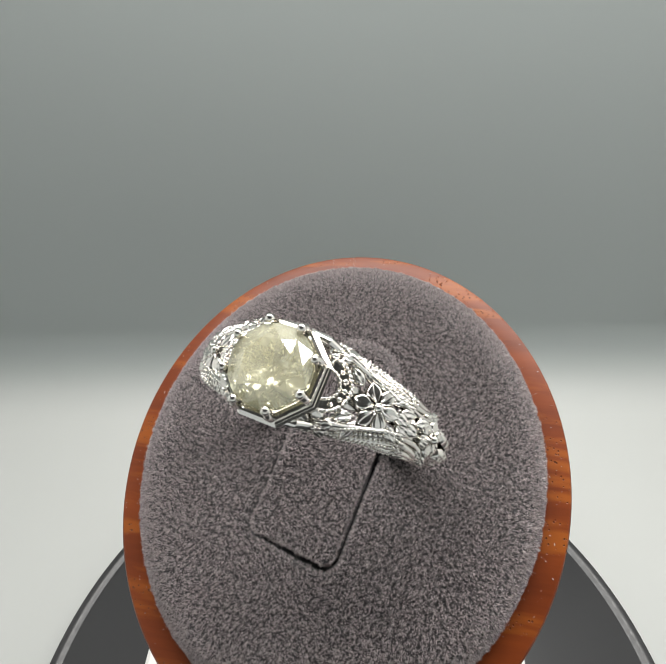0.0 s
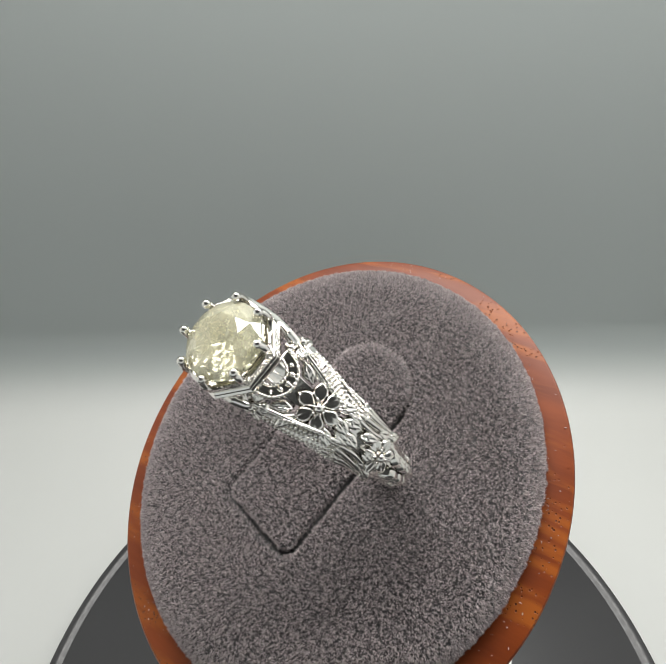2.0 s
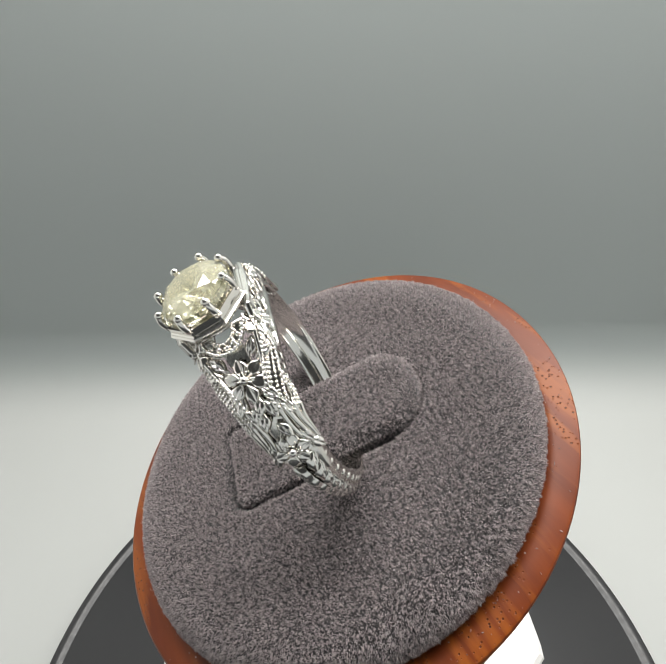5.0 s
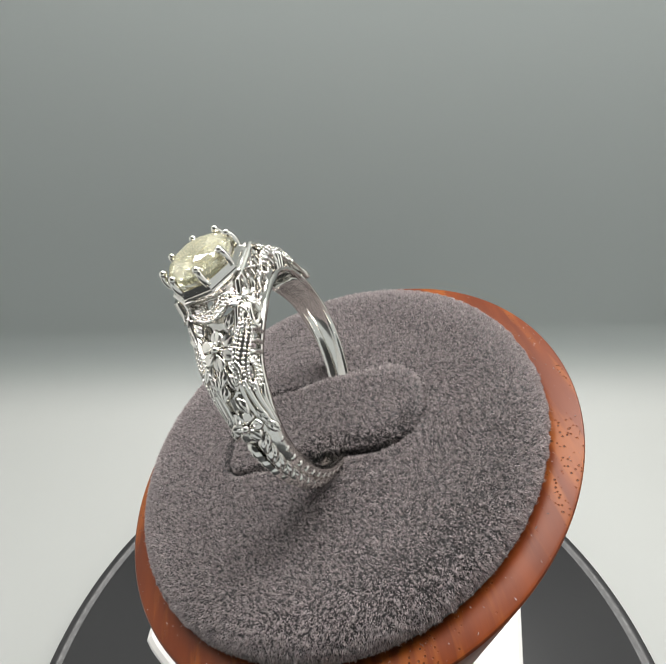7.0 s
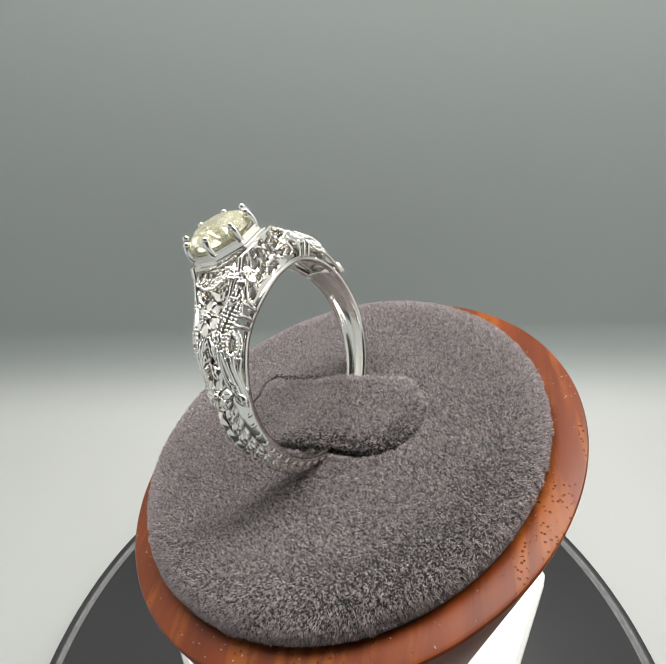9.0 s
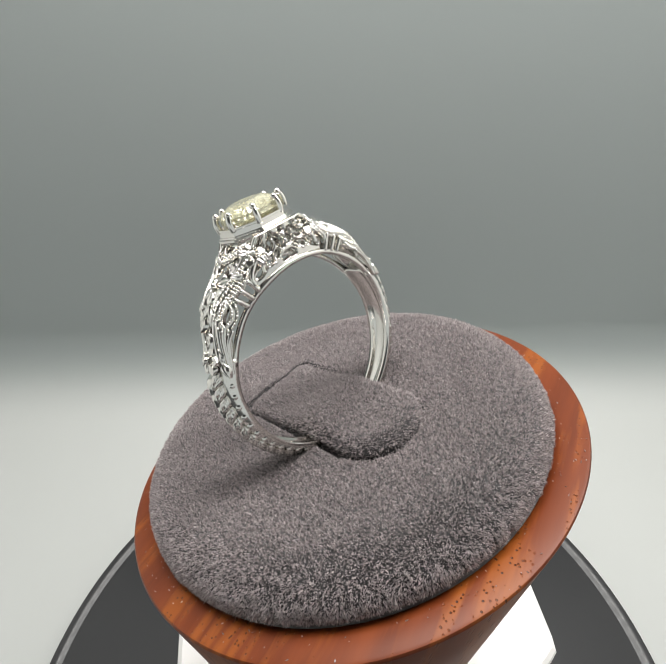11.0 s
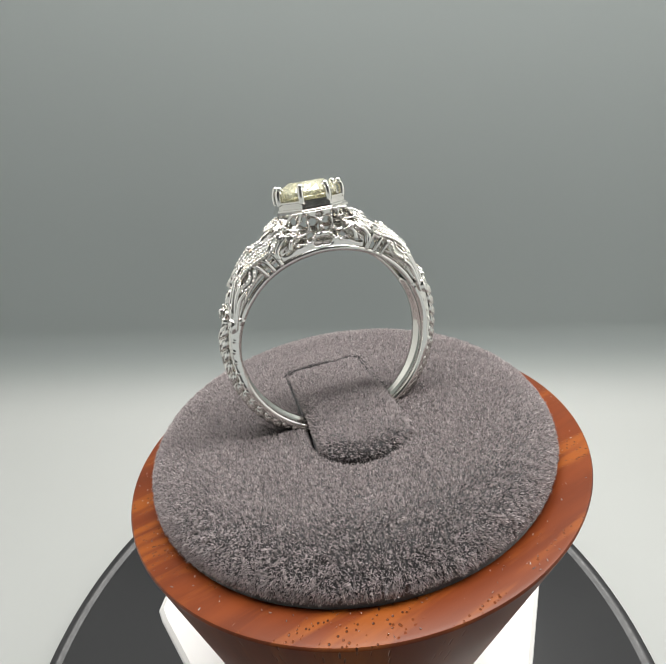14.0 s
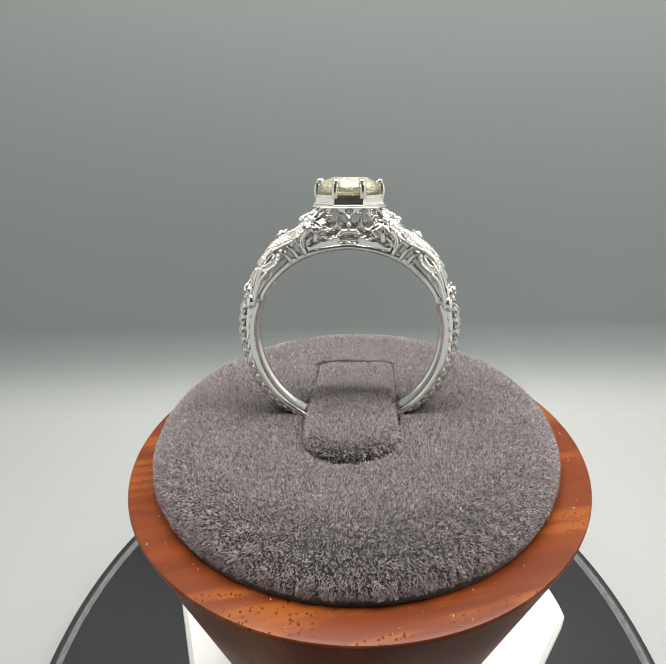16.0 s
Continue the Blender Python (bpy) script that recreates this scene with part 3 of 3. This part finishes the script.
def gallery_mesh(side):
    """The pierced wall between the setting and the rail: a plate with openings, its strokes rounded, with small beads on them."""
    # openings as x, z, half width, half height, lean in degrees; each stands on both sides of the middle
    holes = ((1.2, 11.66, 0.27, 0.27, 0), (0.5, 11.0, 0.36, 0.6, -24), (1.5, 10.95, 0.34, 0.46, 32), (2.3, 11.35, 0.3, 0.6, 40), (0.3, 9.62, 0.4, 0.26, -20),
             (1.0, 10.12, 0.24, 0.34, 38), (1.75, 9.85, 0.42, 0.2, -36), (2.45, 10.3, 0.26, 0.62, 40), (2.85, 9.35, 0.2, 0.5, 58), (3.3, 10.1, 0.24, 0.7, 48), (3.0, 10.95, 0.2, 0.5, 48), (0.0, 11.8, 0.22, 0.16, 0))

    def wall(x, z):
        k = (z - 9.0) / 3.2
        return Vector((x, side * (half_width(0) - 0.15 + 0.42 * k - 0.035 * x * x) - 0.2 * k, z))

    def open_by(x, z):
        """Distance to the nearest opening's edge, below 0 inside it."""
        best = 9.0
        for hx, hz, a, b, lean in holes:
            t = math.radians(lean)
            dx, dz = abs(x) - hx, z - hz
            u, w = dx * math.cos(t) + dz * math.sin(t), -dx * math.sin(t) + dz * math.cos(t)
            k = math.hypot(u / a, w / b)
            best = min(best, (k - 1) * min(a, b))
        return best

    bits = Bits()
    rows, cols, gap = 64, 150, []
    for layer in (0, 1):
        for i in range(rows):
            for j in range(cols):
                x = 3.75 * (2 * j / (cols - 1) - 1)
                low = math.sqrt((INNER + 0.3) ** 2 - x * x)
                z = low + (12.15 - 1.15 * max(0, abs(x) - 2.35) - low) * i / (rows - 1)
                d = open_by(x, z)
                if layer == 0:
                    gap.append(d)
                rounding = 0.2 * (1 - smooth_step(0.0, 0.2, d)) ** 2
                bits.v.append(tuple(wall(x, z) + Vector((0, side * (0.12 - rounding if layer == 0 else -0.4), 0))))
    m = rows * cols
    for f in grid_faces(rows, cols):
        if min(gap[k] for k in f) > 0:
            bits.f += [f, tuple(m + k for k in reversed(f))]
    used = {}
    for f in bits.f[::2]:
        for a, c in zip(f, f[1:] + f[:1]):
            used[(a, c)] = 1
    bits.f += [(c, a, a + m, c + m) for a, c in used if (c, a) not in used]
    for s in (-1, 1):
        for k in range(6):
            bits.ball(wall(s * (1.5 + 0.2 * k), 9.5 + 0.05 * k) + Vector((0, side * 0.16, 0)), 0.13)
            bits.ball(wall(s * (2.0 + 0.13 * k), 10.25 - 0.1 * k) + Vector((0, side * 0.16, 0)), 0.12)
        for k in range(4):
            bits.ball(wall(s * (0.6 + 0.13 * k), 10.28 - 0.16 * k) + Vector((0, side * 0.16, 0)), 0.12)
    bits.ball(wall(0, 10.75) + Vector((0, side * 0.14, 0)), 0.24)
    bits.ball(wall(0, 11.3) + Vector((0, side * 0.14, 0)), 0.17)
    return bits.mesh("gallery", SILVER)


def strut_mesh(deg, side, end):
    b = Bits()
    p, n = on_flank(end, side, deg + 1.5, 0.7)
    q, _ = on_flank(end, side, deg + 0.6, 0.35)
    b.tube(spline([on_ring(end * deg, side * (half_width(deg) - 0.15), INNER + 0.3), q, p - n * 0.1], 5), 0.24, 0.22, n=8)
    return b.mesh("strut", SILVER)


def stem_mesh(side, end, lower):
    """Slender stems that bind the flowers and scrolls of a shoulder together."""
    b = Bits()

    def run(rows, r0, r1, lift=0.0):
        spots = [shoulder_point(end, d, side * f) for d, f, _ in spline([(d, f, 0) for d, f in rows], 7)]
        b.tube([p + n * lift for p, n in spots], r0, r1, n=8)

    if lower:
        run([(45, 30), (50, 34), (56, 40), (63, 52), (68, 60)], 0.24, 0.16)
        run([(47, 55), (51, 52), (56, 56), (62, 66), (68, 74)], 0.24, 0.15)
        run([(48, 76), (53, 68), (58, 70), (64, 78), (69, 84)], 0.22, 0.14)
        run([(42, 22), (48, 20), (55, 22), (62, 30)], 0.2, 0.18)
    else:
        run([(15, 38), (20, 33), (26, 28), (33, 23), (40, 18), (46, 14)], 0.17, 0.17, 0.1)
        run([(17, 50), (22, 42), (27, 36), (31, 20)], 0.17, 0.14)
        run([(14, 62), (19, 66), (23, 74), (24, 86)], 0.24, 0.2)
        run([(17, 58), (22, 62), (27, 66), (31, 72)], 0.18, 0.14)
        run([(12, 70), (15, 76), (17, 86)], 0.2, 0.18)
    return b.mesh("stem", SILVER)


def bezel_mesh():
    """The stepped octagonal setting: a ledge below, an upright wall and a thin lip."""
    v, f = lathe([(2.7, 11.0), (3.0, 11.1), (3.36, 11.32), (3.4, 11.52), (3.26, 11.58), (3.24, 11.7), (3.12, 11.74), (3.1, 12.16), (3.18, 12.2), (3.17, 12.34), (3.0, 12.36), (2.75, 12.3), (2.66, 11.6)], 8, True)
    return solid("bezel", v, f, SILVER, False)


def prong_mesh():
    b = Bits()
    b.tube(spline([(2.9, 0, 12.1), (3.0, 0, 12.55), (2.98, 0, 13.0), (2.84, 0, 13.3)], 4), 0.29, 0.24, n=8, face=(0, 1, 0))
    b.ball((2.78, 0, 13.38), 0.34, 0.95)
    return b.mesh("prong", SILVER)


def stone_mesh():
    bm = bmesh.new()
    points = []
    for k in range(8):
        a, h = math.radians(45 * k + 22.5), math.radians(45 * k)
        points += [(1.5 * math.cos(a), 1.5 * math.sin(a), 13.78), (2.14 * math.cos(h), 2.14 * math.sin(h), 13.5), (0.95 * math.cos(a), 0.95 * math.sin(a), 11.6)]
    for k in range(16):
        a = math.radians(22.5 * k)
        points += [(2.64 * math.cos(a), 2.64 * math.sin(a), 13.02), (2.66 * math.cos(a), 2.66 * math.sin(a), 12.6)]
    points.append((0, 0, 11.0))
    made = [bm.verts.new([c * MM for c in p]) for p in points]
    bmesh.ops.convex_hull(bm, input=made)
    bmesh.ops.dissolve_limit(bm, angle_limit=0.01, verts=bm.verts[:], edges=bm.edges[:])
    bm.normal_update()
    me = bpy.data.meshes.new("stone")
    bm.to_mesh(me)
    bm.free()
    me.materials.append(STONE)
    return me


def inclusion_mesh():
    """Small pale feathers inside the stone."""
    rnd = np.random.default_rng(3)
    verts, faces = [], []
    while len(faces) < 130:
        p = Vector(rnd.uniform(-2.2, 2.2, 3))
        p.z = 12.6 + p.z * 0.42
        if math.hypot(p.x, p.y) > 2.2 - 0.9 * abs(p.z - 12.8):
            continue
        u = Vector(rnd.normal(size=3)).normalized()
        w = u.cross(Vector(rnd.normal(size=3))).normalized()
        L, b = rnd.uniform(0.1, 0.5), rnd.uniform(0.02, 0.09)
        n = len(verts)
        verts += [tuple(p - u * L * 0.5), tuple(p + w * b), tuple(p + u * L * 0.5), tuple(p - w * b)]
        faces.append((n, n + 1, n + 2, n + 3))
    return solid("inclusion", verts, faces, FEATHER, False)


def reflector_mesh():
    """A polished bowl added under the stone as a reflector, to brighten it."""
    v, f = lathe([(2.72, 12.35), (2.3, 11.7), (1.4, 11.05), (0, 10.75), (0, 10.6), (1.5, 10.9), (2.45, 11.6), (2.8, 12.3)], 32)
    return solid("stone_reflector", v, f, SILVER)


def edge_bead_mesh():
    b = Bits()
    b.ball((0, 0, 0), 0.36, 0.5)
    return b.mesh("bead", SILVER)


def ring():
    m = Matrix.Translation(at(*RING_MIDDLE)) @ Matrix((WIDE, AXIS, UP)).transposed().to_4x4()
    ob = thing("ring", m, "white gold filigree ring with a pale yellow stone, upright in felt", "ring")
    part("band", band_mesh(), ob)
    gem = part("stone", stone_mesh(), ob, "pale yellow round-cut stone, cloudy inside", HEAD @ Matrix.Rotation(0.2, 4, "Z"))
    part("bezel", bezel_mesh(), ob, "stepped octagonal setting", HEAD @ Matrix.Rotation(math.radians(22.5), 4, "Z"))
    tagged(part("inclusion", inclusion_mesh(), gem), kind="stuff")
    part("stone_reflector", reflector_mesh(), ob, m=HEAD)
    prong = prong_mesh()
    for k in range(8):
        part("prong", prong, ob, m=HEAD @ Matrix.Rotation(math.radians(22.5 + 45 * k), 4, "Z"))
    bead = edge_bead_mesh()
    for side in (-1, 1):
        part("edge_rail", rail_mesh(side), ob)
        part("gallery", gallery_mesh(side), ob)
        for end in (-1, 1):
            part("scroll", scroll_mesh(side, end), ob, "ribbon edged with rows of tiny beads")
            part("stem", stem_mesh(side, end, False), ob)
            part("stem", stem_mesh(side, end, True), ob)
            for deg in (24.5, 29.5, 34):
                part("strut", strut_mesh(deg, side, end), ob)
            flower(ob, ring_frame(end * 15.2, side * 2.45, 11.35, side * 50), 5, TINY_PETAL, SMALL_BUD, 20)
            for deg, phi, turn in ((25.5, 9, 150), (27, 16, 110), (36.5, 9, 34), (41, 5, 12), (57, 30, 20), (63, 42, 28)):
                p, n = shoulder_point(end, deg, side * phi)
                along = on_ring(end * (deg + 1), p.y, 10.0) - on_ring(end * deg, p.y, 10.0)
                along = (along - n * along.dot(n)).normalized()
                m = Matrix((along, n.cross(along), n)).transposed().to_4x4()
                part("leaf", BROAD_LEAF, ob, m=Matrix.Translation((p + n * 0.08) * MM) @ m @ Matrix.Rotation(math.radians(side * end * turn), 4, "Z"))
    for end in (-1, 1):
        part("shoulder_plate", shoulder_plate_mesh(end), ob)
        part("crescent", crescent_mesh(end), ob, "beaded half-moon below the setting")
        flower(ob, ring_frame(end * 32, 0, 11.25), 6, PETAL, BUD, 0)
        flower(ob, ring_frame(end * 63, 0, 10.4), 6, SMALL_PETAL, BUD, 30)
        for deg, turn in ((38.5, -6), (44, 0), (50, 0), (56, 0)):
            part("leaf", BROAD_LEAF, ob, m=ring_frame(end * deg, 0.25 * (1 if deg in (38.5, 50) else -0.6), crest(deg) - 0.3, 0, turn + (22 if deg == 50 else -14)))
        # leaves and beads down the shank
        deg = 68.0
        while deg < 160:
            hw = half_width(deg)
            for s in (-1, 1):
                part("leaf", LEAF, ob, m=ring_frame(end * (deg + (0 if s > 0 else 3.2)), s * (hw * 0.74 - 0.3), crest(deg) - 0.53, s * 48, -s * end * 24))
                step = 1.0 if s > 0 else 4.2
                part("bead", bead, ob, m=ring_frame(end * (deg + step), s * (half_width(deg + step) - 0.25), INNER + 0.62, s * 60))
            deg += 6.4
    return ob


RING = ring()


# ---- everything on the turntable turns with it ----
def motions():
    for ob in (TURNTABLE, BLOCK, STAND, PAD, RING):
        base = ob.matrix_world.copy()
        rows = []
        for k in range(33):
            t = 0.5 * k
            rows.append((t, Matrix.Rotation(math.radians(SPIN * (t - 8) + 0.38 * smooth_step(8, 12, t)), 4, "Z") @ base))
        walk(ob, rows)


motions()
